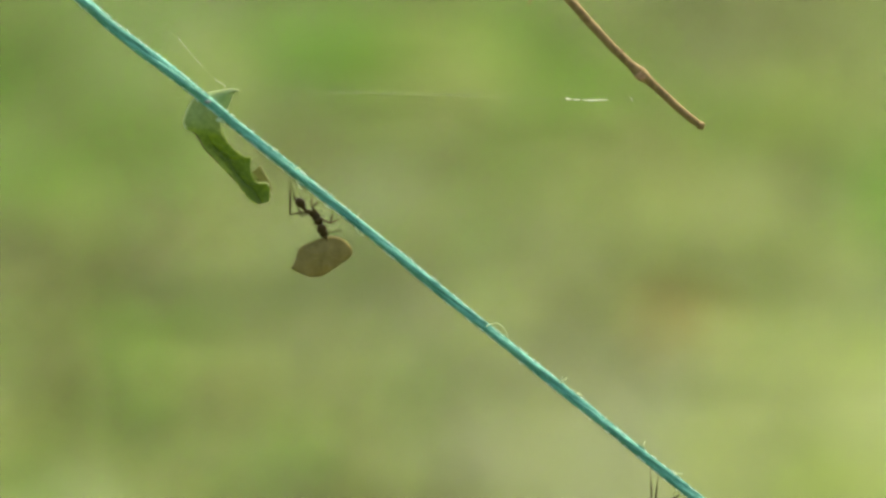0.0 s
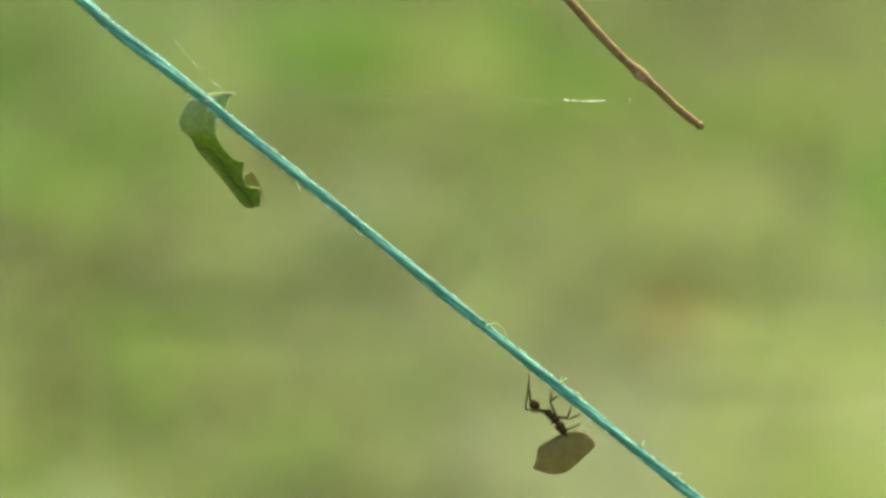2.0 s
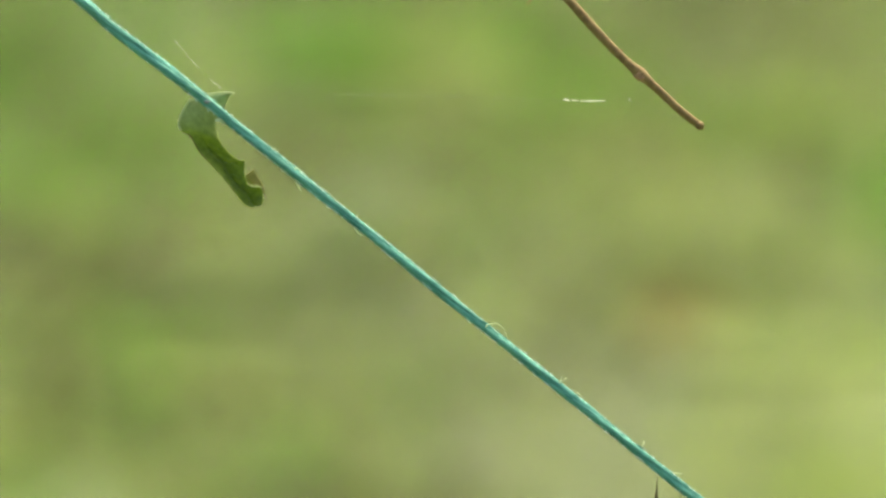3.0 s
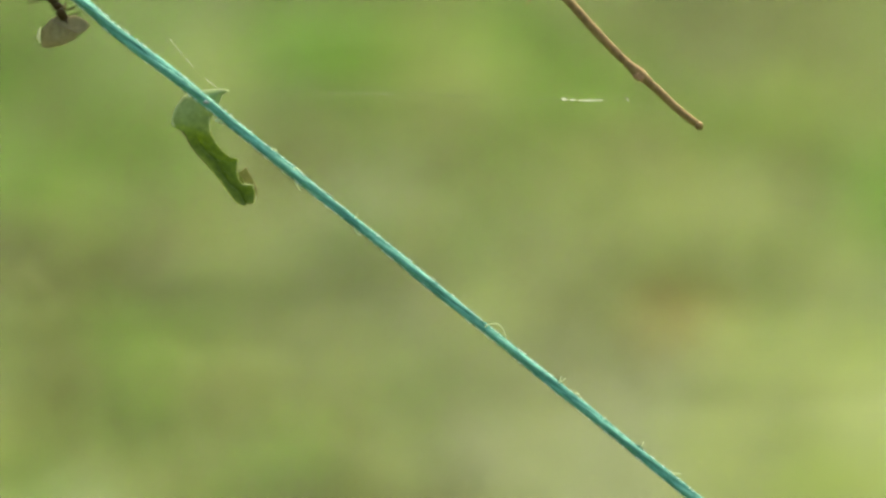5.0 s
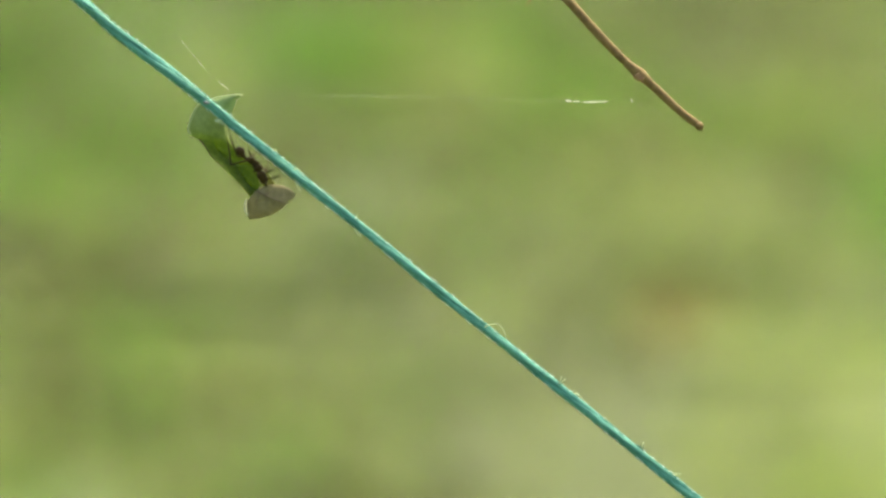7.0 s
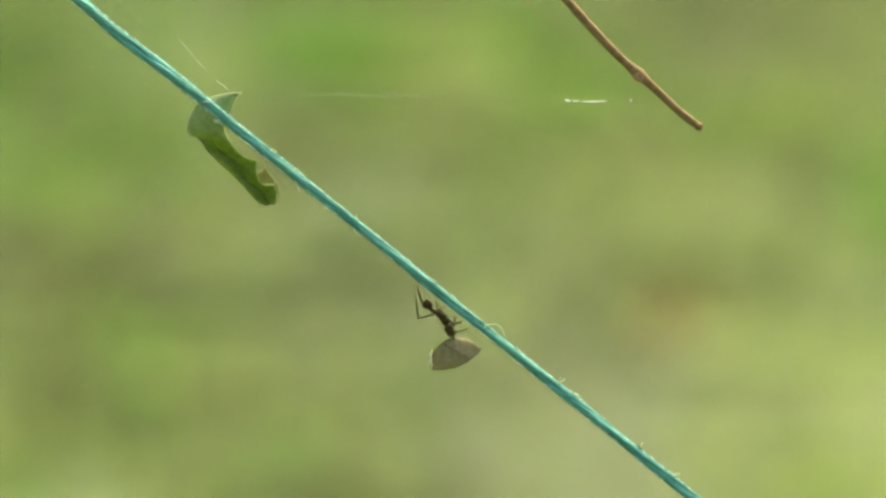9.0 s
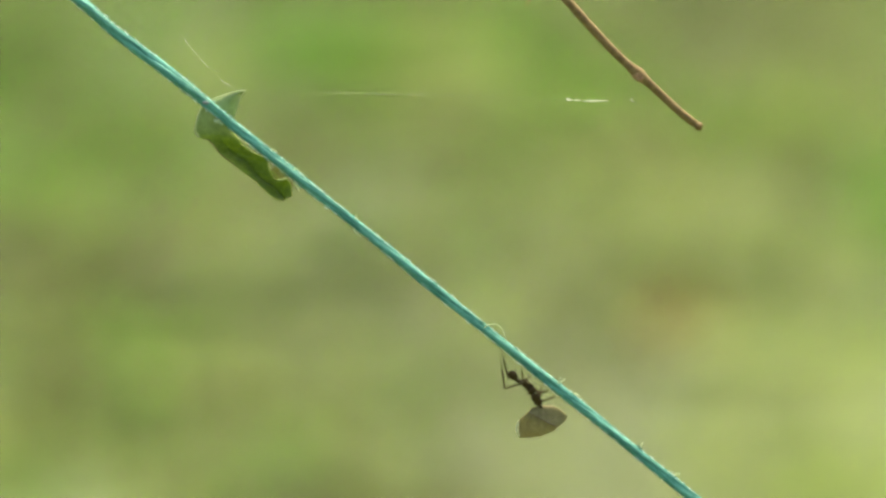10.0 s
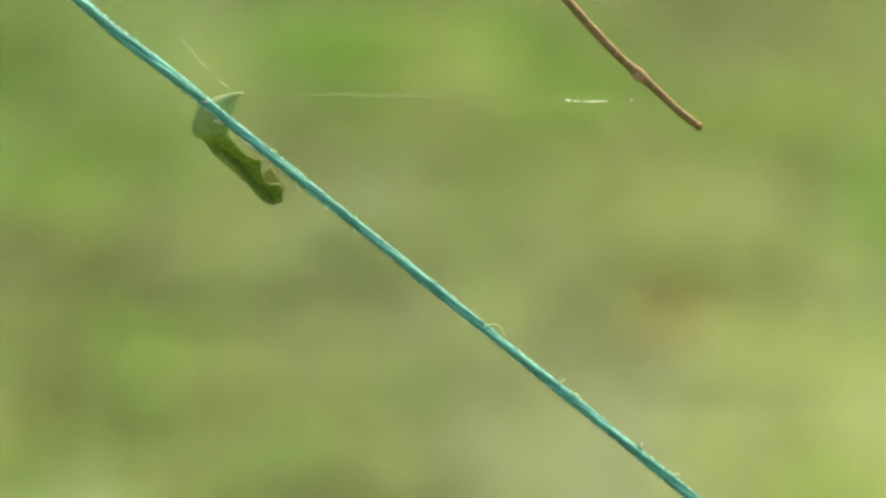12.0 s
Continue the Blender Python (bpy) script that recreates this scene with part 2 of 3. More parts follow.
BARE_SPOTS = [(0.15, 1.67, 0.063, 0.13, 3.18), (0.21, 1.90, 0.023, 0.05, 10.20), (0.06, 1.95, 0.040, 0.09, 1.45), (0.35, 1.76, 0.045, 0.09, 10.58), (0.22, 1.67, 0.029, 0.06, 0.52), (0.01, 1.74, 0.046, 0.09, 0.96), (0.11, 2.12, 0.032, 0.08, 1.35), (0.37, 1.99, 0.035, 0.08, 0.74), (-0.02, 2.02, 0.030, 0.07, 0.55), (-0.16, 2.03, 0.055, 0.12, 0.18), (-0.08, 2.37, 0.029, 0.08, 1.59), (0.29, 2.31, 0.071, 0.19, 0.26), (0.01, 2.29, 0.039, 0.10, 0.15), (0.02, 2.83, 0.046, 0.14, 0.75), (0.51, 3.20, 0.062, 0.23, 0.18), (-0.40, 3.12, 0.154, 0.49, 0.51), (0.32, 2.81, 0.036, 0.11, 0.41), (-0.11, 1.87, 0.025, 0.05, 0.53)]


def share(spots, x, y):
    return sum(w * math.exp(-((x - a) / r) ** 2 - ((y - b) / q) ** 2) for a, b, r, q, w in spots)


def build_growth(height):
    """Blades and litter, scattered by patch, one object a sort."""
    rng = random.Random(5)
    sorts = {"lush": ([], []), "pale": ([], []), "straw": ([], []), "dusk": ([], [])}
    for i in range(180000):
        # an additive recurrence spreads places and sorts evenly, with no clumps by chance
        e, g, h = ((0.5 + i * k) % 1.0 for k in (0.8191725134, 0.6710436067, 0.5497004779))
        if i < 95000:
            y = 1.2 + 3.6 * e ** 1.15
            x = (g * 2 - 1) * (0.22 + 0.20 * y)
        else:
            x, y = rng.gauss(0, 1.9), 2.0 + rng.gauss(0, 2.1)
            if abs(x) < 0.22 + 0.20 * y and 1.2 < y < 4.8:
                continue
        weight = {"lush": 0.25 + 5.0 * share(GREEN_SPOTS, x, y), "pale": 0.32 + 5.0 * share(PALE_SPOTS, x, y),
                  "straw": 0.30 + 4.0 * share(BARE_SPOTS, x, y), "dusk": 0.12 + 4.4 * share(DARK_SPOTS, x, y)}
        pick = h * sum(weight.values())
        for sort, w in weight.items():
            pick -= w
            if pick <= 0:
                break
        verts, faces = sorts[sort]
        z, a = height(x, y), rng.random() * math.tau
        tall = rng.uniform(0.018, 0.05)
        wide = rng.uniform(0.0025, 0.005) * (1.25 if sort == "dusk" else 1.0)
        lean = rng.uniform(0.5, 1.6) * tall * (1.3 if sort in ("dusk", "straw") else 1.0)
        ca, sa = math.cos(a), math.sin(a)
        n = len(verts)
        for up, out, w in ((-0.003, 0, 1), (tall * 0.65, lean * 0.35, 0.8), (tall, lean, 0.05)):
            for s in (-1, 1):
                verts.append((x + ca * out - sa * s * w * wide, y + sa * out + ca * s * w * wide, z + up))
        faces += [(n, n + 1, n + 3, n + 2), (n + 2, n + 3, n + 5, n + 4)]
    told = {"lush": ("lush_grass", LUSH, "lush green short grass blades on the soil", "grass"),
            "pale": ("pale_grass", PALE, "pale yellow-green short grass blades", "grass"),
            "straw": ("dry_grass", STRAW, "dry grey-brown flattened grass stalks", "dry grass"),
            "dusk": ("leaf_litter", DUSK, "dark rotting leaf litter between the grass", "leaf litter")}
    for sort, (name, mat, label, category) in told.items():
        me = bpy.data.meshes.new(name)
        me.from_pydata(*[sorts[sort][0], [], sorts[sort][1]])
        me.materials.append(mat)
        tagged(new(name, me), label, category, kind="stuff")


def fallen_leaf(x, y, z, size, turn):
    """A curled dead leaf lying on the grass."""
    bm = bmesh.new()
    rows = []
    for i in range(15):
        s = i / 14
        w = size * 0.25 * math.sin(math.pi * min(1, s * 0.93 + 0.04)) ** 0.8
        rows.append([Vector((size * (s - 0.5), w * v, size * (0.16 * v * v + 0.1 * (s - 0.5) ** 2 + 0.02 * math.sin(9 * s + 3 * v)))) for v in (-1, -0.6, -0.25, 0, 0.25, 0.6, 1)])
    sheet_mesh(bm, rows, 0.0006)
    thing = empty("fallen_leaf", pose(x, y, z, 6, -8, turn))
    part("leaf_blade", bm, RUST, thing)
    bm = bmesh.new()
    tube(bm, [(size * (s - 0.5), 0, size * (0.1 * (s - 0.5) ** 2) + 0.001) for s in (-0.25, 0, 0.3, 0.6, 0.95)], [0.0016, 0.0014, 0.0011, 0.0008, 0.0004], 6)
    part("midrib", bm, RUST, thing)
    tagged(thing, "curled rust-brown dead leaf lying on the grass", "leaf")


# ---- the string ----
STRING_LINE = [(-3900, -3270), (-2000, -1710), (-700, -661), (0, -114), (150, 5), (200, 49.3), (350, 166.2), (450, 248.8), (650, 409.8), (800, 532.8), (1000, 694), (1200, 857), (1400, 1022),
               (2200, 1700), (5200, 4235), (10800, 8970)]


def string_at(x):
    for (a, b), (c, d) in zip(STRING_LINE, STRING_LINE[1:]):
        if x <= c:
            return b + (d - b) * (x - a) / (c - a)
    return STRING_LINE[-1][1]


def build_string():
    thing = empty("twine", lay(784, 441, 0, 39))
    level = pose(0, 0, 0, 0, 0, 39)
    tilt = level.inverted()

    def spun(*q):
        return level @ spot(*q)

    whole = smooth_line([spun(x, y) for x, y in STRING_LINE], 4000)
    core = [p for i, p in enumerate(whole) if -300 < (tilt @ p).x / UNIT + 784 < 1700 or i % 6 == 0]
    rng = random.Random(3)
    run, lay_length = 0.0, 720 * UNIT
    marks = []
    for i, p in enumerate(core):
        if i:
            run += (p - core[i - 1]).length
        x = (tilt @ p).x / UNIT + 784
        marks.append((p, run, x))
    way = (core[-1] - core[0]).normalized()
    across = way.cross(Vector((0, 0, 1))).normalized()
    out = Vector((0, 0, 1))

    def girth(x):
        return 0.84 + 0.2 * math.exp(-((x - 215) / 190) ** 2) + 0.03 * math.exp(-((x - 760) / 130) ** 2) + 0.07 * math.exp(-((x - 1180) / 190) ** 2) + 0.05 * math.sin(x / 37)

    for s in range(3):
        bm = bmesh.new()
        before, sides = None, 40
        for p, l, x in marks:
            t = math.tau * (l / lay_length + s / 3)
            g = girth(x) * UNIT
            heart = p + (across * math.cos(t) + out * math.sin(t)) * 3.5 * g
            ring = []
            for k in range(sides):
                f = math.tau * k / sides
                u = f + math.tau * l / (lay_length * 0.8)
                ridge = noise.noise(Vector((math.cos(f) * 3.6, math.sin(f) * 3.6, s * 9 + l / UNIT / 120)))
                fray = noise.noise(Vector((math.cos(f) * 1.2, math.sin(f) * 1.2, s * 5 + l / UNIT / 45)))
                rad = 7.1 * (1 + 0.09 * ridge + 0.10 * fray)
                ring.append(bm.verts.new(heart + (across * math.cos(u) + out * math.sin(u)) * rad * g))
            if before:
                for k in range(sides):
                    bm.faces.new((before[k], before[(k + 1) % sides], ring[(k + 1) % sides], ring[k]))
            else:
                bm.faces.new(ring[::-1])
            before = ring
        bm.faces.new(before)
        part("strand", bm, TEAL, thing)

    def fibre(points, rad=0.8, mat=FLUFF, name="loose_fibre"):
        bm = bmesh.new()
        line = smooth_line([spun(*q) for q in points], 14)
        tube(bm, line, [rad * UNIT * (1 - 0.5 * i / 13) for i in range(14)], 5)
        part(name, bm, mat, thing, "pale stray fibre" if mat is FLUFF else "")

    fibre([(858, 580, 6), (866, 574, 9), (881, 573, 11), (892, 583, 9), (898, 602, 5)], 1.05)
    fibre([(978, 684, 4), (990, 678, 7), (1003, 669, 9)], 1.7)
    fibre([(984, 683, 4), (992, 674, 7), (994, 665, 9)], 1.2)
    fibre([(1013, 699, 2), (1022, 696, 4), (1028, 700, 5)], 1.7)
    fibre([(1132, 800, 2), (1136, 792, 4), (1140, 781, 5)], 1.6)
    fibre([(1186, 842, 2), (1196, 838, 4), (1207, 838, 5)], 1.6)
    fibre([(520, 300, 3), (526, 297, 6), (532, 302, 6)], 1.7)
    fibre([(523, 318, 3), (528, 329, 6), (532, 337, 6)], 1.5)
    fibre([(478, 270, 3), (486, 263, 6), (492, 268, 6)], 1.1)
    fibre([(626, 392, 3), (632, 384, 6), (634, 374, 7)], 0.8)
    fibre([(628, 402, 3), (634, 413, 6), (641, 417, 6)], 1.5)
    for sort, mat, count in (("teal_fuzz", TEAL, 500), ("pale_fuzz", FUZZ, 900)):
        bm = bmesh.new()
        for _ in range(count):
            x = rng.uniform(60, 1330)
            y = string_at(x)
            side = rng.choice((-1, 1))
            r = 7.8 * girth(x)
            ax, ay, l = 0.63 * side, -0.777 * side, rng.uniform(0.8, 3.0) * rng.choice((1, 1, 1, 1.6))
            sx = rng.uniform(-9, 9)
            z = rng.uniform(-4, 6)
            line = smooth_line([spun(x + ax * r, y + ay * r, z), spun(x + ax * (r + l * 0.7) + sx * 0.4, y + ay * (r + l * 0.7) + sx * 0.3, z + 1),
                                spun(x + ax * (r + l) + sx, y + ay * (r + l) + sx * 0.8, z + 1)], 6)
            tube(bm, line, rng.uniform(0.35, 0.75) * UNIT, 4)
        tagged(part(sort, bm, mat, thing), kind="stuff")
    bm = bmesh.new()
    blob(bm, spun(366, 181, 9), (5.5 * UNIT, 3.4 * UNIT, 3 * UNIT), (0, 0, 35), 0.5, 4)
    blob(bm, spun(370, 178, 7), (2.2 * UNIT, 2.0 * UNIT, 2.0 * UNIT), (0, 0, 0), 0.5, 9)
    part("stain", bm, STAIN, thing, "dark purplish speck of dirt")
    bm = bmesh.new()
    blob(bm, spun(387, 213, 4), (7.5 * UNIT, 3.2 * UNIT, 2 * UNIT), (0, 0, 42), 0.6, 3)
    blob(bm, spun(394, 217, 3), (4 * UNIT, 2.2 * UNIT, 1.6 * UNIT), (0, 0, 10), 0.7, 7)
    part("flake", bm, FLUFF, thing, "whitish torn flake under the twine")
    tagged(thing, "taut teal twisted twine with pale stray fibres", "string")


# ---- the bare twig ----
def build_twig():
    thing = empty("twig", lay(1240, 225, -14))
    back = thing.matrix_world.inverted() @ SHEET

    def at(x, y, z=-14):
        return back @ spot(x + 2, y + 1, z)

    bm = bmesh.new()
    line = [(-4200, 8950, -900), (-4300, 4000, -800), (-3900, 500, -600), (-2600, -1900, -400), (-900, -2100, -200), (300, -1000, -80), (800, -330, -30),
            (933, -80, -14), (1005, -1, -14), (1043, 42, -14), (1086, 88, -14), (1120, 120, -14), (1133, 131, -14), (1165, 160, -14), (1200, 193, -14), (1229, 216, -14), (1240, 224, -14)]
    pts = smooth_line([at(*q) for q in line], 900)
    rad = []
    tip = at(1240, 224)
    node = at(1133, 132)
    for i, p in enumerate(pts):
        d = (p - tip).length / UNIT
        n = (p - node).length / UNIT
        r = 7.1 + min(d, 400) * 0.0035 + max(0, d - 400) * 0.003
        r += 4.2 * math.exp(-(n / 11) ** 4) + 0.8 * math.exp(-((n - 12) / 9) ** 2) + 1.4 * math.exp(-(d / 14) ** 2)
        r *= min(1.0, 0.55 + d / 9) * (1 + 0.07 * noise.noise(p * 4000) + 0.04 * noise.noise(p * 12000))
        rad.append(r * UNIT)
    tube(bm, pts, rad, 14)
    part("stem", bm, BARK, thing)
    bm = bmesh.new()
    blob(bm, at(1131, 134, -8), (10 * UNIT, 9 * UNIT, 7 * UNIT), (0, 0, -45), 0.45, 2)
    blob(bm, at(1124, 134, -8), (4.5 * UNIT, 4.5 * UNIT, 5 * UNIT), (0, 0, -30), 0.5, 5)
    part("leaf_scar", bm, SCAR, thing, "paler pinkish leaf scar at the node")
    bm = bmesh.new()
    blob(bm, at(1142, 129, -11), (2.2 * UNIT, 3.6 * UNIT, 2.2 * UNIT), (0, 0, -20), 0.4, 6)
    part("bud", bm, CUT_PALE, thing, "tiny pale bud")
    for x, y in ((1165, 156), (1192, 181), (1098, 88)):
        bm = bmesh.new()
        blob(bm, at(x, y, -9), (2.4 * UNIT, 1.3 * UNIT, 1.4 * UNIT), (0, 0, -45), 0.4, 3)
        part("bark_fleck", bm, SCAR, thing)
    bm = bmesh.new()
    blob(bm, at(1236, 221, -13.5), (8.6 * UNIT, 7.6 * UNIT, 7.6 * UNIT), (0, 0, -40), 0.2, 8)
    part("tip", bm, BARK, thing, "broken paler end")
    bm = bmesh.new()
    tube(bm, smooth_line([at(*q) for q in ((860, -140, -20), (905, -90, -18), (945, -30, -16), (939, -8, -14), (931, 9, -13))], 30),
         [(5.5 - 4.6 * (i / 29) ** 2) * UNIT for i in range(30)], 8)
    part("side_shoot", bm, SHOOT, thing, "dry pinkish-brown side shoot")
    tagged(thing, "bare brown twig with one swollen node", "twig")


# ---- the chewed leaf hanging behind the string ----
LEAF_PIVOT = (419, 165, -22)


def build_leaf():
    thing = empty("hanging_leaf", lay(*LEAF_PIVOT))
    pivot = spot(*LEAF_PIVOT)

    def loft(name, left, right, n, m, depth, mat, label="", ragged=0.0, ready=False):
        a, b = [[Vector((x, y, 0)) for x, y in q] if ready else even([(x, y, 0) for x, y in q], n) for q in (left, right)]
        rows = []
        for i in range(n):
            row = []
            for j in range(m):
                v = j / (m - 1)
                q = a[i].lerp(b[i], v)
                q = q + Vector((noise.noise(Vector((q.y / 5, v * 3, 1))), noise.noise(Vector((q.x / 5, v * 3, 7))), 0)) * ragged
                row.append(spot(q.x, q.y, depth(i / (n - 1), v) + 1.5 * noise.noise(Vector((q.x / 18, q.y / 18, 0)))) - pivot)
            rows.append(row)
        bm = bmesh.new()
        sheet_mesh(bm, rows, 1.3 * UNIT)
        return part(name, bm, mat, thing, label)

    def rim(points, r, name="edge"):
        bm = bmesh.new()
        tube(bm, [q - pivot for q in smooth_line([spot(*p) for p in points], 30)], [r * UNIT * (1 + 0.4 * noise.noise(Vector((i * 0.6, r, 0)))) for i in range(30)], 6)
        part(name, bm, LEAF_RIM, thing, "pale dry leaf edge")

    def bend(s, v):
        top = -16 - 34 * (v - 0.45) ** 2 - 14 * s
        low = -43 + 10 * s + 42 * abs(v - 0.5) ** 1.15 - 5 * math.sin(3.1 * s) - 5 * math.exp(-((v - 0.4) / 0.07) ** 2)
        f = min(1.0, max(0.0, (s - 0.38) / 0.2))
        return top + (low - top) * f * f * (3 - 2 * f)

    left = even([(x, y, 0) for x, y in [(419, 165), (405, 163), (390, 164), (370, 168), (352, 172), (340, 176), (328, 193), (320, 212), (319, 222), (323, 232), (337, 238)]], 36)
    left += even([(x, y, 0) for x, y in [(337, 238), (345, 249), (353, 265), (378, 293), (407, 325), (423, 347), (437, 363), (446, 367)]], 46)[1:]
    right = even([(x, y, 0) for x, y in [(419, 166), (412, 168), (407, 171), (402, 185), (398, 193), (390, 208), (385, 213), (385, 220), (386, 228), (388, 236), (390, 244)]], 36)
    right += even([(x, y, 0) for x, y in [(390, 244), (397, 258), (410, 273), (424, 283), (437, 285), (435, 307), (441, 326), (449, 331), (464, 331), (469, 341), (467, 363)]], 46)[1:]
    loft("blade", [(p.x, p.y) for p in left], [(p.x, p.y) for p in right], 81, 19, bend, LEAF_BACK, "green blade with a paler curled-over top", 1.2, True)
    loft("flap", [(438, 311), (440, 322), (449, 331), (464, 332), (469, 336)], [(439, 310), (446, 305), (452, 298), (458, 309), (464, 319), (471, 334)],
         14, 7, lambda s, v: -50 + 4 * v, LEAF_DRY, "brown drying flap")
    loft("torn_shred", [(464, 331), (466, 340), (470, 350)], [(469, 330), (471, 340), (473, 349)], 8, 4, lambda s, v: -38 + 3 * v, LEAF_BROWN)
    rim([(437, 285, -28), (434, 298, -28), (436, 314, -28), (441, 326, -28), (450, 330, -27), (463, 330, -26), (467, 338, -26), (471, 352, -26)], 0.9)
    rim([(337, 178, -21), (352, 172, -19), (370, 167, -18), (390, 164, -18), (405, 163, -19), (418, 165, -21)], 1.3)
    rim([(340, 176, -18), (328, 193, -19), (320, 212, -21), (319, 222, -24), (323, 231, -27)], 1.5)
    bm = bmesh.new()
    line = smooth_line([spot(*q) for q in ((352, 243, -40), (375, 262, -42), (400, 283, -43), (425, 301, -42), (446, 322, -39), (457, 345, -37))], 30)
    tube(bm, [q - pivot for q in line], [(1.9 - 0.04 * i) * UNIT for i in range(30)], 7)
    part("midrib", bm, LEAF, thing)
    # side veins on the lower blade
    for s0, v1, lift in ((0.50, 0.9, 0.05), (0.58, 0.86, 0.05), (0.66, 0.86, 0.05), (0.74, 0.85, 0.05), (0.54, 0.06, 0.06), (0.63, 0.06, 0.06), (0.72, 0.06, 0.06), (0.82, 0.08, 0.06)):
        way = []
        for k in range(9):
            v, r = 0.42 + (v1 - 0.42) * k / 8, s0 + lift * (k / 8) ** 1.3
            i = min(79, int(r * 80))
            q = left[i].lerp(right[i], v)
            way.append(spot(q.x, q.y, bend(r, v) + 1.0) - pivot)
        bm = bmesh.new()
        tube(bm, way, [(0.75 - 0.05 * k) * UNIT for k in range(9)], 5)
        part("side_vein", bm, LEAF_VEIN, thing)
    bm = bmesh.new()
    line = smooth_line([spot(*q) for q in ((337, 238, -26), (345, 249, -25), (353, 265, -22), (366, 280, -22), (380, 295, -22))], 24)
    tube(bm, [q - pivot for q in line], [(1.3 - 0.03 * i) * (1 + 0.4 * noise.noise(Vector((i * 0.8, 4, 0)))) * UNIT for i in range(24)], 6)
    part("dried_edge", bm, LEAF_BROWN, thing, "brown dried leaf edge")
    tagged(thing, "chewed, curled green leaf hanging behind the twine", "leaf")
    return thing


# ---- spider silk ----
def silk_thread(name, points, rad, origin, clots=(), label="", faint=()):
    thing = empty(name, lay(*origin))
    at = spot(*origin)
    bm = bmesh.new()
    line = smooth_line([spot(*p) for p in points], 120)
    radii = [rad * UNIT * (1 - sum(f * math.exp(-(((q.x / UNIT + 784) - x) / w) ** 2) for x, w, f in faint)) for q in line]
    tube(bm, [q - at for q in line], radii, 5)
    part("thread", bm, SILK, thing)
    for points, r in clots:
        bm = bmesh.new()
        line = [q - at for q in smooth_line([spot(*p) for p in points], 16)]
        tube(bm, line, [r * UNIT * (0.35 + 0.8 * abs(noise.noise(Vector((i * 0.9, points[0][0], 0)))) + 0.5 * math.sin(math.pi * i / 15)) for i in range(16)], 6)
        part("silk_clot", bm, SILK_BRIGHT, thing, "bright white clot of silk")
    return tagged(thing, label, "spider silk", "spider threads")


# ---- leafcutter ants and what they carry ----
COXA = {"front": (11, 5, 4), "middle": (3, 6, 4), "hind": (-9, 4, 4)}
REST = {"front": 26, "middle": -20, "hind": -84}
BONES = {"front": (22, 29), "middle": (25, 26), "hind": (43, 72)}
POLE = {"front": (0.8, 0.25, 0.8), "middle": (-0.9, -0.2, 0.7), "hind": (-0.3, -1.0, 0.12)}
PHASE = {("front", 1): 0.0, ("middle", 1): 0.5, ("hind", 1): 0.25, ("front", -1): 0.5, ("middle", -1): 0.1, ("hind", -1): 0.88}
FAR_BONES = {**BONES, "hind": (44, 65), "back": 4}
PERIOD, SWAY = 0.25, 30


def knee_of(root, foot, one, two, pole):
    way = foot - root
    d = min(way.length, (one + two) * 0.995)
    way.normalize()
    bend = pole - way * pole.dot(way)
    bend.normalize()
    a = (one * one - two * two + d * d) / (2 * d)
    return root + way * a + bend * math.sqrt(max(one * one - a * a, 0.0)), root + way * d


def bone(root, end, pole):
    """A pose at root whose X axis runs to end."""
    x = (end - root).normalized()
    z = (pole - x * pole.dot(x)).normalized()
    y = z.cross(x)
    m = Matrix((x, y, z)).transposed().to_4x4()
    m.translation = root
    return m


def leg_pose(kind, side, t, x, y, turn, bones):
    """Femur pose on the body and shin pose on the femur, for a body at x, y on the sheet at that time of the gait."""
    c = Vector(COXA[kind])
    p = Vector((-0.75, -0.6, 0.8) if (kind, side) == ("hind", -1) else POLE[kind])
    c.z, p.z = c.z * side, p.z * side
    u = (t / PERIOD + PHASE[(kind, side)]) % 1.0
    if u < 0.6:
        step, lift = 0.5 - u / 0.6, 0.0
    else:
        w = (u - 0.6) / 0.4
        step, lift = -0.5 + w * w * (3 - 2 * w), math.sin(math.pi * w)
    along = REST[kind] + step * SWAY + (bones.get("back", 0) if kind == "hind" else 0)
    gap = (y - string_at(x)) * 0.777
    sx, sy = 0.777, 0.629
    out = gap - 7 - (15 if kind == "hind" else 10) * lift
    if kind == "hind":
        out = max(out, 14)
    dx, dy = sx * along + 0.629 * out, sy * along - 0.777 * out
    a = radians(turn)
    foot = Vector((dx * math.cos(a) + dy * math.sin(a), dx * math.sin(a) - dy * math.cos(a), 6 * side))
    one, two = bones[kind]
    knee, foot = knee_of(c, foot, one, two, p)
    hinge = (knee - c).cross(foot - c) * side
    a, b = bone(c, knee, hinge), bone(knee, foot, hinge)
    rel = a.inverted() @ b
    a.translation *= UNIT
    rel.translation *= UNIT
    return a, rel


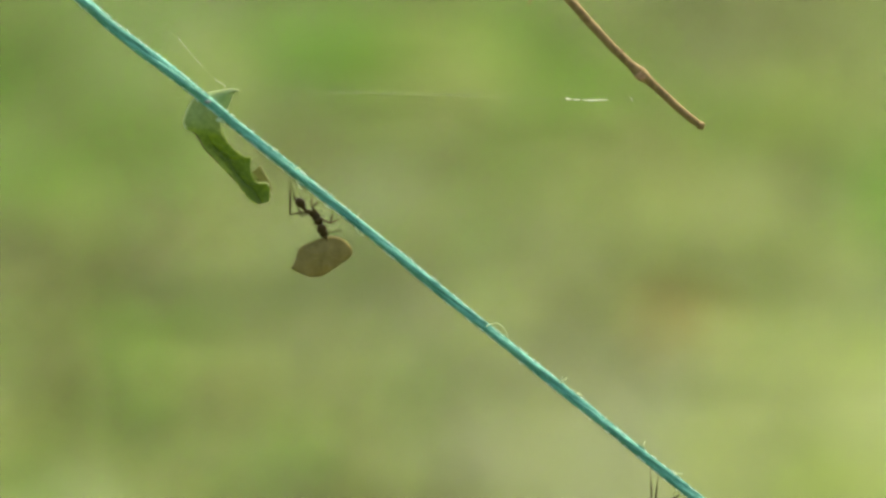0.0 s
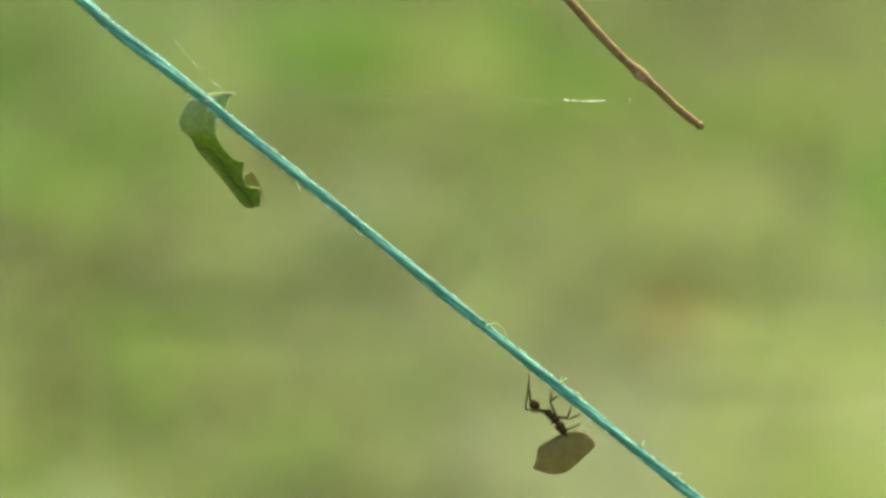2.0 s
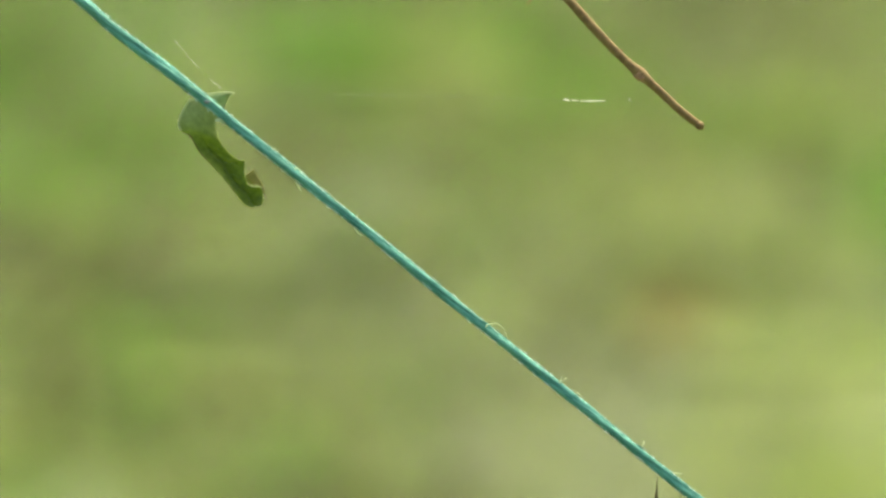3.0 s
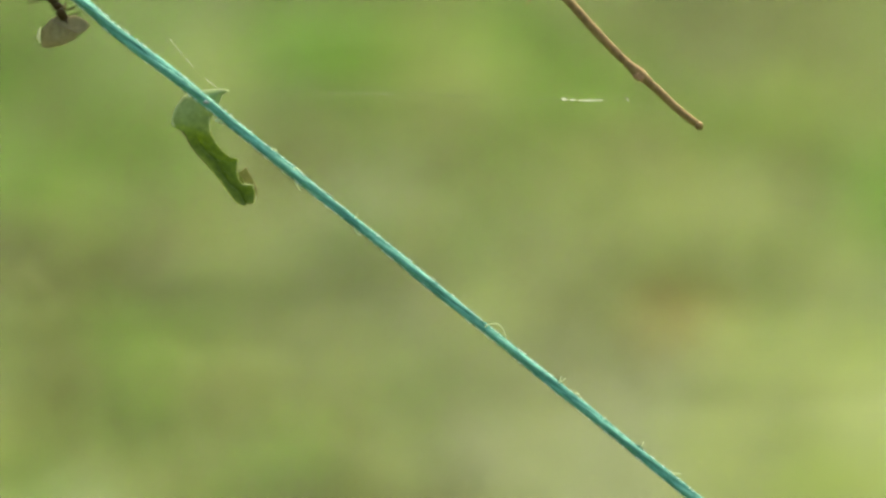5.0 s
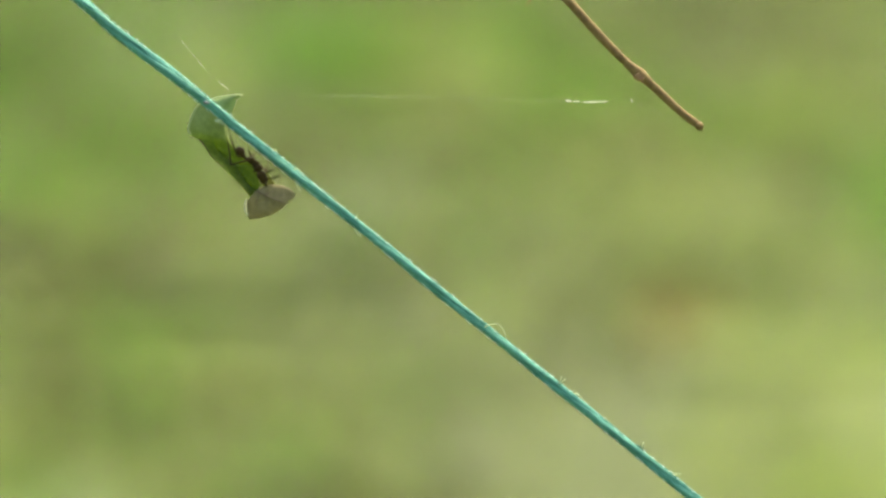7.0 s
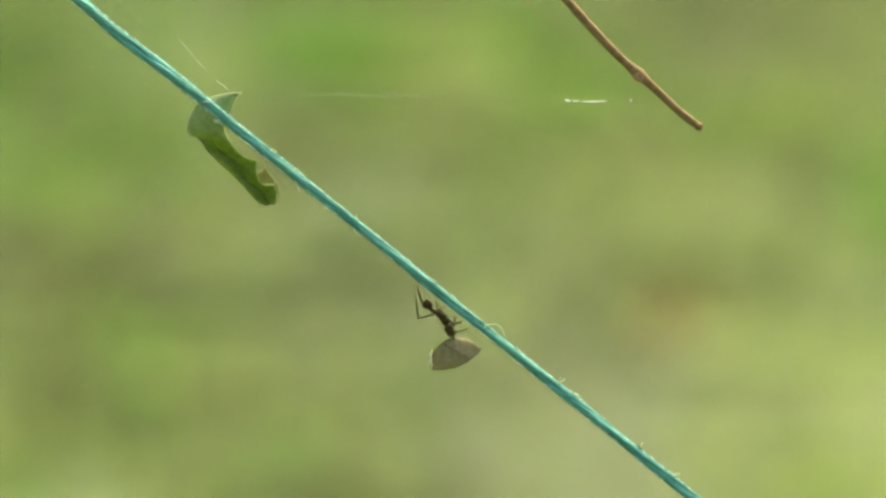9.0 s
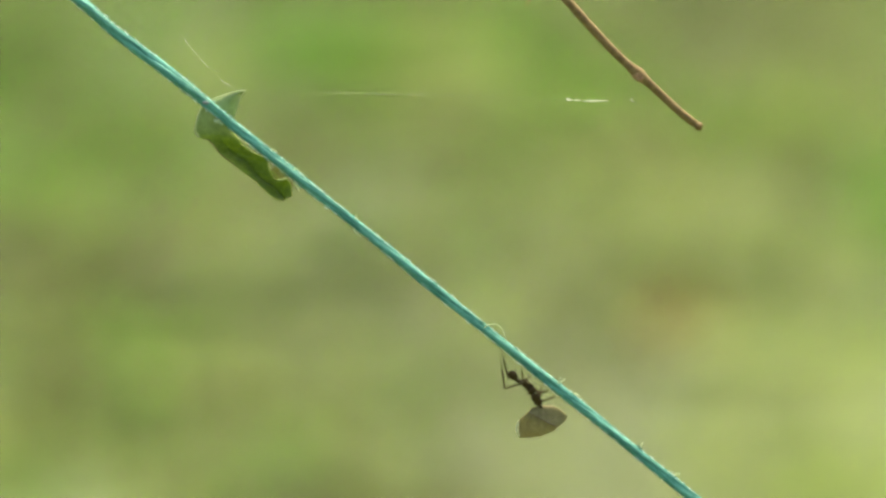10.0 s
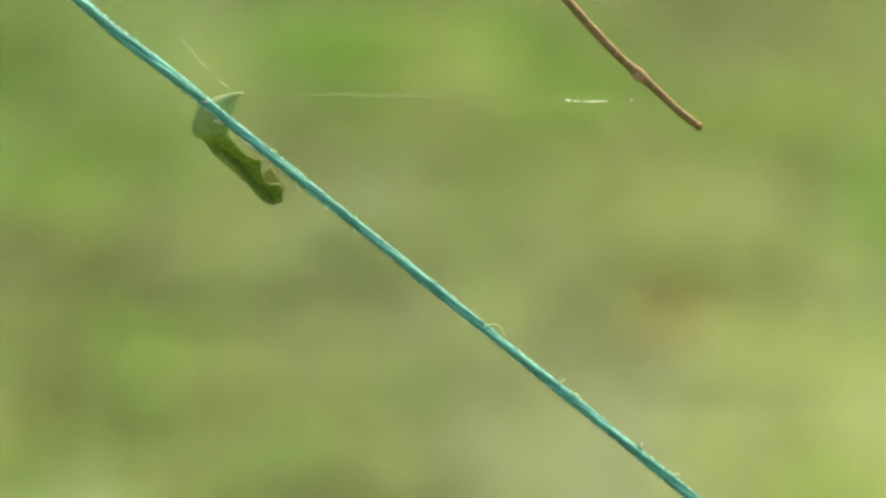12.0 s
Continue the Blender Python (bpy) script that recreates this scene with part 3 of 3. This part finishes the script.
def build_ant(size, label, bones=BONES, name="ant"):
    """Local X forward, Y towards the twine, Z sideways."""
    thing = empty(name, Matrix.Identity(4))
    u = UNIT * size

    def body(nm, blobs, mat=ANT_BODY, parent=thing, spikes=()):
        bm = bmesh.new()
        for k, (c, s, turn) in enumerate(blobs):
            blob(bm, [q * u for q in c], [q * u for q in s], turn, 0.12, k + len(nm))
        for a, b, r in spikes:
            tube(bm, [Vector(a) * u, Vector(a).lerp(Vector(b), 0.5) * u, Vector(b) * u], [r * u, r * 0.6 * u, 0.15 * u], 6)
        return part(nm, bm, mat, parent)

    body("gaster", [((-35.5, -6, 0), (10.2, 8.6, 8.6), (0, 0, 6)), ((-28, -6.8, 0), (4.6, 5.0, 4.8), (0, 0, 0))])
    body("petiole", [((-23, -7.6, 0), (3.4, 3.5, 3.4), (0, 0, 10)), ((-19.5, -6.6, 0), (2.8, 2.0, 1.9), (0, 0, 20)), ((-16.5, -5.2, 0), (2.8, 3.9, 2.9), (0, 0, -10)), ((-12.5, -3, 0), (3.8, 2.3, 2.2), (0, 0, 25))])
    body("thorax", [((-7, -1, 0), (6.8, 7.2, 6.2), (0, 0, 12)), ((2, -1, 0), (7.0, 7.2, 6.2), (0, 0, -8)), ((10, -1.5, 0), (7.8, 8.8, 7.4), (0, 0, -10)), ((16.5, -3.5, 0), (3.6, 3.2, 3.4), (0, 0, -14))],
         spikes=[((10, -8, 4), (8, -15, 7), 1.6), ((10, -8, -4), (8, -15, -7), 1.6), ((0, -7, 3), (-1, -12, 5), 1.3), ((0, -7, -3), (-1, -12, -5), 1.3),
                 ((-11, -6, 3), (-15, -11, 4), 1.4), ((-11, -6, -3), (-15, -11, -4), 1.4)])
    head = body("head", [((24.5, -5.5, 4.4), (8.8, 9.0, 7.0), (0, 0, -16)), ((24.5, -5.5, -4.4), (8.8, 9.0, 7.0), (0, 0, -16)), ((32, -7.5, 0), (9.6, 8.4, 8.8), (0, 0, -18))],
                spikes=[((19, -11, 6), (15, -15, 8), 1.4), ((19, -11, -6), (15, -15, -8), 1.4)])
    for side in (-1, 1):
        bm = bmesh.new()
        tube(bm, [Vector(q) * u for q in ((38, -9, 5 * side), (43, -10.5, 5.5 * side), (47, -11.5, 2.2 * side))], [2.4 * u, 2.0 * u, 0.6 * u], 7)
        part("mandible", bm, ANT_LEG, head)
        bm = bmesh.new()
        blob(bm, (32 * u, -5 * u, 8.8 * side * u), (1.6 * u, 1.6 * u, 1.0 * u), divisions=2)
        part("eye", bm, ANT_BODY, head)
        bm = bmesh.new()
        line = smooth_line([Vector(q) * u for q in ((36, -3, 4 * side), (40, 4, 7 * side), (43, 10, 9 * side), (45, 14, 9 * side), (47, 18, 8 * side), (48, 22, 6 * side))], 22)
        tube(bm, line, [(0.9 if i < 9 else 0.7) * u for i in range(22)], 6)
        part("antenna", bm, ANT_LEG, thing, "thin elbowed antenna")
    legs = []
    for side in (1, -1):
        for kind in ("front", "middle", "hind"):
            one, two = (q * size for q in bones[kind])
            bm = bmesh.new()
            blob(bm, (0, 0, 0), (2.6 * u, 2.6 * u, 2.6 * u), divisions=2)
            tube(bm, [(one * s * UNIT, 0, 0) for s in (0, 0.06, 0.3, 0.6, 0.9, 1.0)], [r * u for r in (1.6, 1.5, 2.0, 1.7, 1.3, 1.4)], 8)
            femur = part("leg", bm, ANT_LEG, thing)
            bm = bmesh.new()
            tube(bm, [(two * s * UNIT, b * u, 0) for s, b in ((0, 0), (0.04, 0), (0.28, 0.4), (0.56, 0.3), (0.62, 0), (0.75, -0.8), (0.93, -0.6), (1.0, 0.8))],
                 [r * u for r in (1.3, 1.4, 1.7, 1.5, 0.8, 0.5, 0.4, 0.35)], 7)
            shin = part("shin", bm, ANT_LEG, femur)
            legs.append((kind, side, femur, shin))
    tagged(thing, label, "ant", "ants on the twine")
    return thing, legs, size, bones


def cut_leaf(name, outline, grip, mat, label, vein=None, pale=None, cup=4.0):
    """A cut piece of leaf; its origin is where the jaws hold it."""
    thing = empty(name, lay(*grip))
    at = spot(*grip)
    ring = even([(x, y, 0) for x, y in outline + outline[:1]], 61)[:-1]
    mid = sum(ring, Vector()) / len(ring)
    bm = bmesh.new()
    hoops = []
    for face in (1, -1):
        hoop = []
        for k in range(1, 9):
            f = k / 8
            line = []
            for i, q in enumerate(ring):
                w = mid.lerp(q, f)
                edge = (1.4 * noise.noise(Vector((i * 0.45, 2, len(label)))) + 0.9 * noise.noise(Vector((i * 1.7, 6, 5)))) if k == 8 else 0
                z = -cup * f * f + 2.2 * noise.noise(Vector((w.x / 20, w.y / 20, len(label)))) + 0.9 * noise.noise(Vector((w.x / 6, w.y / 6, 3))) + grip[2]
                if vein:
                    a, b = Vector((*vein[0], 0)), Vector((*vein[1], 0))
                    side = (b - a).normalized()
                    d = (w - a).cross(side).z
                    z -= (0.33 if d < 0 else 0.2) * abs(d) - 1.7
                line.append(bm.verts.new(spot(w.x + edge, w.y + edge, z + face * 0.6) - at))
            hoop.append(line)
        zc = grip[2] + face * 0.6 + (1.2 if vein else 0)
        centre = bm.verts.new(spot(mid.x, mid.y, zc) - at)
        n = len(ring)
        for i in range(n):
            j = (i + 1) % n
            tri = (centre, hoop[0][j], hoop[0][i])
            bm.faces.new(tri if face == 1 else tri[::-1])
            for a, b in zip(hoop, hoop[1:]):
                quad = (a[i], a[j], b[j], b[i])
                bm.faces.new(quad if face == 1 else quad[::-1])
        hoops.append(hoop[-1])
    for i in range(len(ring)):
        j = (i + 1) % len(ring)
        bm.faces.new((hoops[0][i], hoops[0][j], hoops[1][j], hoops[1][i]))
    bmesh.ops.recalc_face_normals(bm, faces=bm.faces)
    blade = part("blade", bm, mat, thing)
    if vein:
        a, b = vein
        side = (Vector(b) - Vector(a)).normalized()
        bm = bmesh.new()
        line = [spot(a[0] + (b[0] - a[0]) * s, a[1] + (b[1] - a[1]) * s + 1.5 * math.sin(3 * s), grip[2] + 2.2 - 4 * (s - 0.5) ** 2) - at for s in [i / 11 for i in range(12)]]
        tube(bm, line, [(1.35 - 0.04 * i) * UNIT for i in range(12)], 7)
        part("vein", bm, CUT_VEIN, thing, "paler raised midrib")
        for s, dx, dy in ((0.15, -14, 18), (0.45, -18, 16), (0.7, -14, 12), (0.3, 24, -6), (0.6, 20, -5)):
            bm = bmesh.new()
            x, y = a[0] + (b[0] - a[0]) * s, a[1] + (b[1] - a[1]) * s
            away = abs(dx * side.y - dy * side.x) * (0.33 if dx < 0 else 0.2)
            tube(bm, [q - at for q in smooth_line([spot(x + dx * k, y + dy * k, grip[2] + 2.2 - away * k - 2.8 * k * k) for k in (0, 0.5, 1)], 8)], 0.7 * UNIT, 5)
            part("side_vein", bm, CUT_VEIN, thing)
    if pale:
        bm = bmesh.new()
        tube(bm, [q - at for q in smooth_line([spot(*q, grip[2] - 1) for q in pale], 14)], [(1.2 + 1.5 * math.sin(math.pi * i / 13) + 1.0 * noise.noise(Vector((i * 1.3, 0, 2)))) * UNIT for i in range(14)], 7)
        part("cut_edge", bm, CUT_PALE, thing, "whitish folded cut edge")
    tagged(thing, label, "leaf piece", "carried leaf pieces")
    return thing


# ---- what moves ----
# time, gaster x and y, heading in degrees below level
ANT_A = [(-1, 300, 185, 45), (0, 531, 360, 51), (0.5, 630, 446, 42), (1, 749, 553, 43), (1.5, 841, 626, 41), (2, 947, 717, 41), (2.5, 1066, 812, 41), (3, 1173, 903, 41),
         (4, 1400, 1092, 41), (6, 1830, 1452, 41), (8, 2270, 1824, 41), (10, 2700, 2187, 41), (12, 3130, 2551, 41)]
ANT_B = [(0, -1010, -842, 44), (2, -560, -482, 45), (4, -100, -132, 46), (5, 70, -15, 44), (5.5, 148, 50, 45), (6, 240, 125, 46), (6.5, 340, 202, 50), (7, 427, 268, 49), (7.5, 527, 345, 47), (8.3, 668, 458, 47), (8.8, 743, 523, 48), (9, 760, 539, 49), (9.5, 823, 577, 56), (10, 911, 664, 45), (10.5, 989, 738, 44), (11, 1069, 803, 43), (11.5, 1169, 884, 44), (12, 1265, 966, 42)]
ANT_C = [(0, 1168, 893, 41), (1, 1390, 1076, 41), (3, 1830, 1446, 41), (6, 2490, 2003, 41), (9, 3130, 2543, 41), (12, 3790, 3102, 41)]
# time, grip x and y, turn, yaw, roll
CUT_A = [(0, 580, 421, 5, 22, 2), (0.5, 684, 500, 0, 3, 1), (1, 807, 608, -0.5, 2, -2), (1.5, 897, 679, 0, 0, 0), (2, 1003, 767, -3, 2, 2), (2.5, 1123, 863, -1, 0, 1), (3, 1230, 953, 0, 2, 0)]
CUT_B = [(5, 111, 24, -7, 0, -14), (5.5, 192, 102, -9, 0, -6), (6, 283, 177, -8, 2, -16), (6.5, 382, 257, -8, -2, -17), (7, 473, 325, -11, 0, -14), (7.5, 573, 402, -9, 0, -14), (8.3, 715, 515, -7, 0, -12), (8.8, 785, 582, -6, 0, -14), (9, 805, 595, -5.5, 3, -15.4), (9.5, 856, 640, 0, 0, -18.9), (9.7, 896, 672, -5, 0, -4.2), (10, 957, 717, -8, 2, -1), (10.5, 1034, 789, -7.5, -2, -1), (11, 1120, 852, -6, 0, 0), (11.5, 1219, 937, -5, 0, 0)]
# time, turn, shift x, shift y
LEAF_SWING = [(0, 1.4, 3.4, -5), (0.5, 0.6, 0.8, -3.3), (1, 3.1, 4.2, -3.5), (1.5, 0.6, -1.5, -1.3), (2, -1.4, -2, 1.4), (2.5, -2.3, -3.8, 0.3), (3, 0, -3, 0), (3.4, 1, 1, 0), (4.2, 3, 9, -0.5), (4.8, 2.5, 9.1, -0.6), (5, -1.5, -11.5, -4.5), (5.5, 3.4, 7.3, 0.2), (6, 1.5, 1.1, -2), (6.5, 4.7, 10.5, -0.8), (6.8, 4.2, 12, 1), (7, 3.1, 12.3, 2.4), (7.2, -3.6, -11, -2.8), (7.7, 1, 3, -1), (8.3, 4, 10, -1), (9, 4, 11, -1.1), (9.5, 7.1, 14.3, -2.7), (10, 9.9, 18.9, -5.4), (10.5, 4.2, 13, -1.2), (11, 6, 16.3, -1.6), (11.5, 5.3, 12.9, -2.6), (12, 5.7, 16.2, -1.2)]


def body_pose(x, y, turn, size, z, t):
    """The body's pose from the middle of its gaster."""
    a = radians(turn)
    fx, fy = math.cos(a), math.sin(a)
    # the gaster lies 34 behind and 6 away from the twine
    return lay(x + (34 * fx + 6 * fy) * size, y + (34 * fy - 6 * fx) * size, z, turn, 0, 2.5 * math.sin(t * 17))


def between(rows, t):
    for a, b in zip(rows, rows[1:]):
        if t <= b[0]:
            f = (t - a[0]) / (b[0] - a[0])
            return [p + (q - p) * f for p, q in zip(a[1:], b[1:])]
    return rows[-1][1:]


def motions():
    for (thing, legs, size, bones), rows, z, shift in ((ant_a, ANT_A, 0, 0.0), (ant_b, ANT_B, 3, 0.1375), (ant_c, ANT_C, 0, 0.05)):
        walk(thing, [(t, body_pose(x, y, turn, size, z, t)) for t, x, y, turn in rows if t >= 0])
        for kind, side, femur, shin in legs:
            one, two = [], []
            for i in range(289):
                t = i / 24
                x, y, turn = between(rows, t)
                ang = radians(turn)
                x, y = x + (34 * math.cos(ang) + 6 * math.sin(ang)) * size, y + (34 * math.sin(ang) - 6 * math.cos(ang)) * size
                a, b = leg_pose(kind, side, t + shift, x, y, turn, bones)
                a.translation *= size
                b.translation *= size
                one.append((t, a))
                two.append((t, b))
            walk(femur, one)
            walk(shin, two)

    def cut_rows(ant, table, z, size):
        first, last = table[0], table[-1]
        rows = []

        def follow(t):
            x, y, turn = between(ant, t)
            a = radians(turn)
            return (x + 68 * size * math.cos(a) + 3, y + 68 * size * math.sin(a) + 4)

        for t in [r[0] for r in ant if 0 <= r[0] < first[0] - 0.4]:
            rows.append((t, lay(*follow(t), z, first[3])))
        for t, x, y, turn, yaw, roll in table:
            rows.append((t, lay(x, y, z, turn, yaw, roll)))
        for t in [r[0] for r in ant if r[0] > last[0] + 0.4]:
            rows.append((t, lay(*follow(t), z, last[3])))
        return rows

    walk(piece_a, cut_rows(ANT_A, CUT_A, 0, 1.0))
    walk(piece_b, cut_rows(ANT_B, CUT_B, 3, 0.95))
    px, py, pz = LEAF_PIVOT
    walk(leaf, [(t, lay(px + dx, py + dy, pz, -turn)) for t, turn, dx, dy in LEAF_SWING])
    walk(long_silk, [(t, lay(1115 + 0.3 * dx, 177 + 0.2 * dy, -14, -0.06 * dy)) for t, turn, dx, dy in LEAF_SWING])
    walk(upper_silk, [(t, lay(250 + 0.88 * dx, -30 + 0.5 * dy, -22)) for t, turn, dx, dy in LEAF_SWING])


soil_height = build_ground()
build_string()
build_twig()
leaf = build_leaf()
long_silk = silk_thread("spider_thread", [(414, 164, -20), (470, 165, -19.5), (520, 166, -19), (640, 168, -18), (760, 170, -17), (900, 175, -16), (1003, 178, -15), (1060, 178, -14), (1115, 177, -14)], 0.6, (1115, 177, -14),
                        [([(998, 176, -15), (1004, 177, -15), (1009, 178, -15)], 2.0), ([(1012, 178, -14), (1018, 178, -14), (1024, 178, -14)], 1.2), ([(1028, 179, -14), (1048, 179, -14), (1073, 178, -14)], 1.4),
                         ([(1114, 173, -14), (1115, 177, -14), (1118, 180, -14)], 0.8)], "fine bright spider thread stretched from leaf to twig", ((465, 105, 0.85), (920, 75, 0.4), (1095, 22, 0.5)))
silk_thread("spider_thread", [(1116, 178, -14), (1145, 190, -14), (1175, 201, -14), (1212, 214, -14)], 0.42, (1216, 212, -14), (), "short slack spider thread tied to the twig")
upper_silk = silk_thread("spider_thread", [(214, -90, -22), (250, -20, -22), (277, 28, -22), (314, 74, -22), (350, 117, -22), (378, 143, -22), (399, 164, -22)], 0.17, (250, -30, -22),
                         [([(312, 71, -22), (323, 85, -22), (336, 100, -22)], 0.34), ([(339, 104, -22), (346, 112, -22), (354, 121, -22)], 0.5), ([(311, 70, -22), (314, 74, -22), (317, 78, -22)], 0.6), ([(375, 140, -22), (381, 147, -22), (389, 151, -22), (395, 158, -22)], 0.65)], "slanting spider thread with small silk clots above the leaf")
ant_a = build_ant(1.0, "dark brown leafcutter ant hauling a leaf piece down the twine")
ant_b = build_ant(0.95, "smaller dark brown leafcutter ant hauling a veined leaf piece", FAR_BONES)
ant_c = build_ant(1.0, "dark brown leafcutter ant walking ahead down the twine")
piece_a = cut_leaf("leaf_piece", [(897, 678), (913, 676), (928, 680), (942, 692), (947, 703), (935, 718), (923, 727), (913, 735), (904, 742), (893, 749), (874, 753), (853, 748),
                                  (834, 740), (842, 722), (844, 707), (845, 702), (863, 692), (880, 683)], (897, 680, 0), CUT_OLIVE, "olive-brown rounded piece of leaf held in an ant's jaws")
piece_b = cut_leaf("leaf_piece", [(837.2, 644.2), (857.2, 641), (878.2, 645.2), (891.9, 655.8), (900.2, 667.4), (894, 674.8), (879.2, 684.4), (867.7, 690.8), (849.9, 696), (828.9, 696), (808.9, 692.8), (810, 679.1), (812, 666.4), (818.4, 657.9), (831, 650.4)],
                   (853, 642, 3), CUT_GREY, "greyish-pink veined piece of leaf held in an ant's jaws", ((832, 650.5), (880, 684)), [(813, 662), (809.5, 671), (808, 680), (809.5, 691)])
fallen_leaf(0.197, 1.95, soil_height(0.197, 1.95) + 0.024, 0.15, 84)
build_growth(soil_height)
motions()
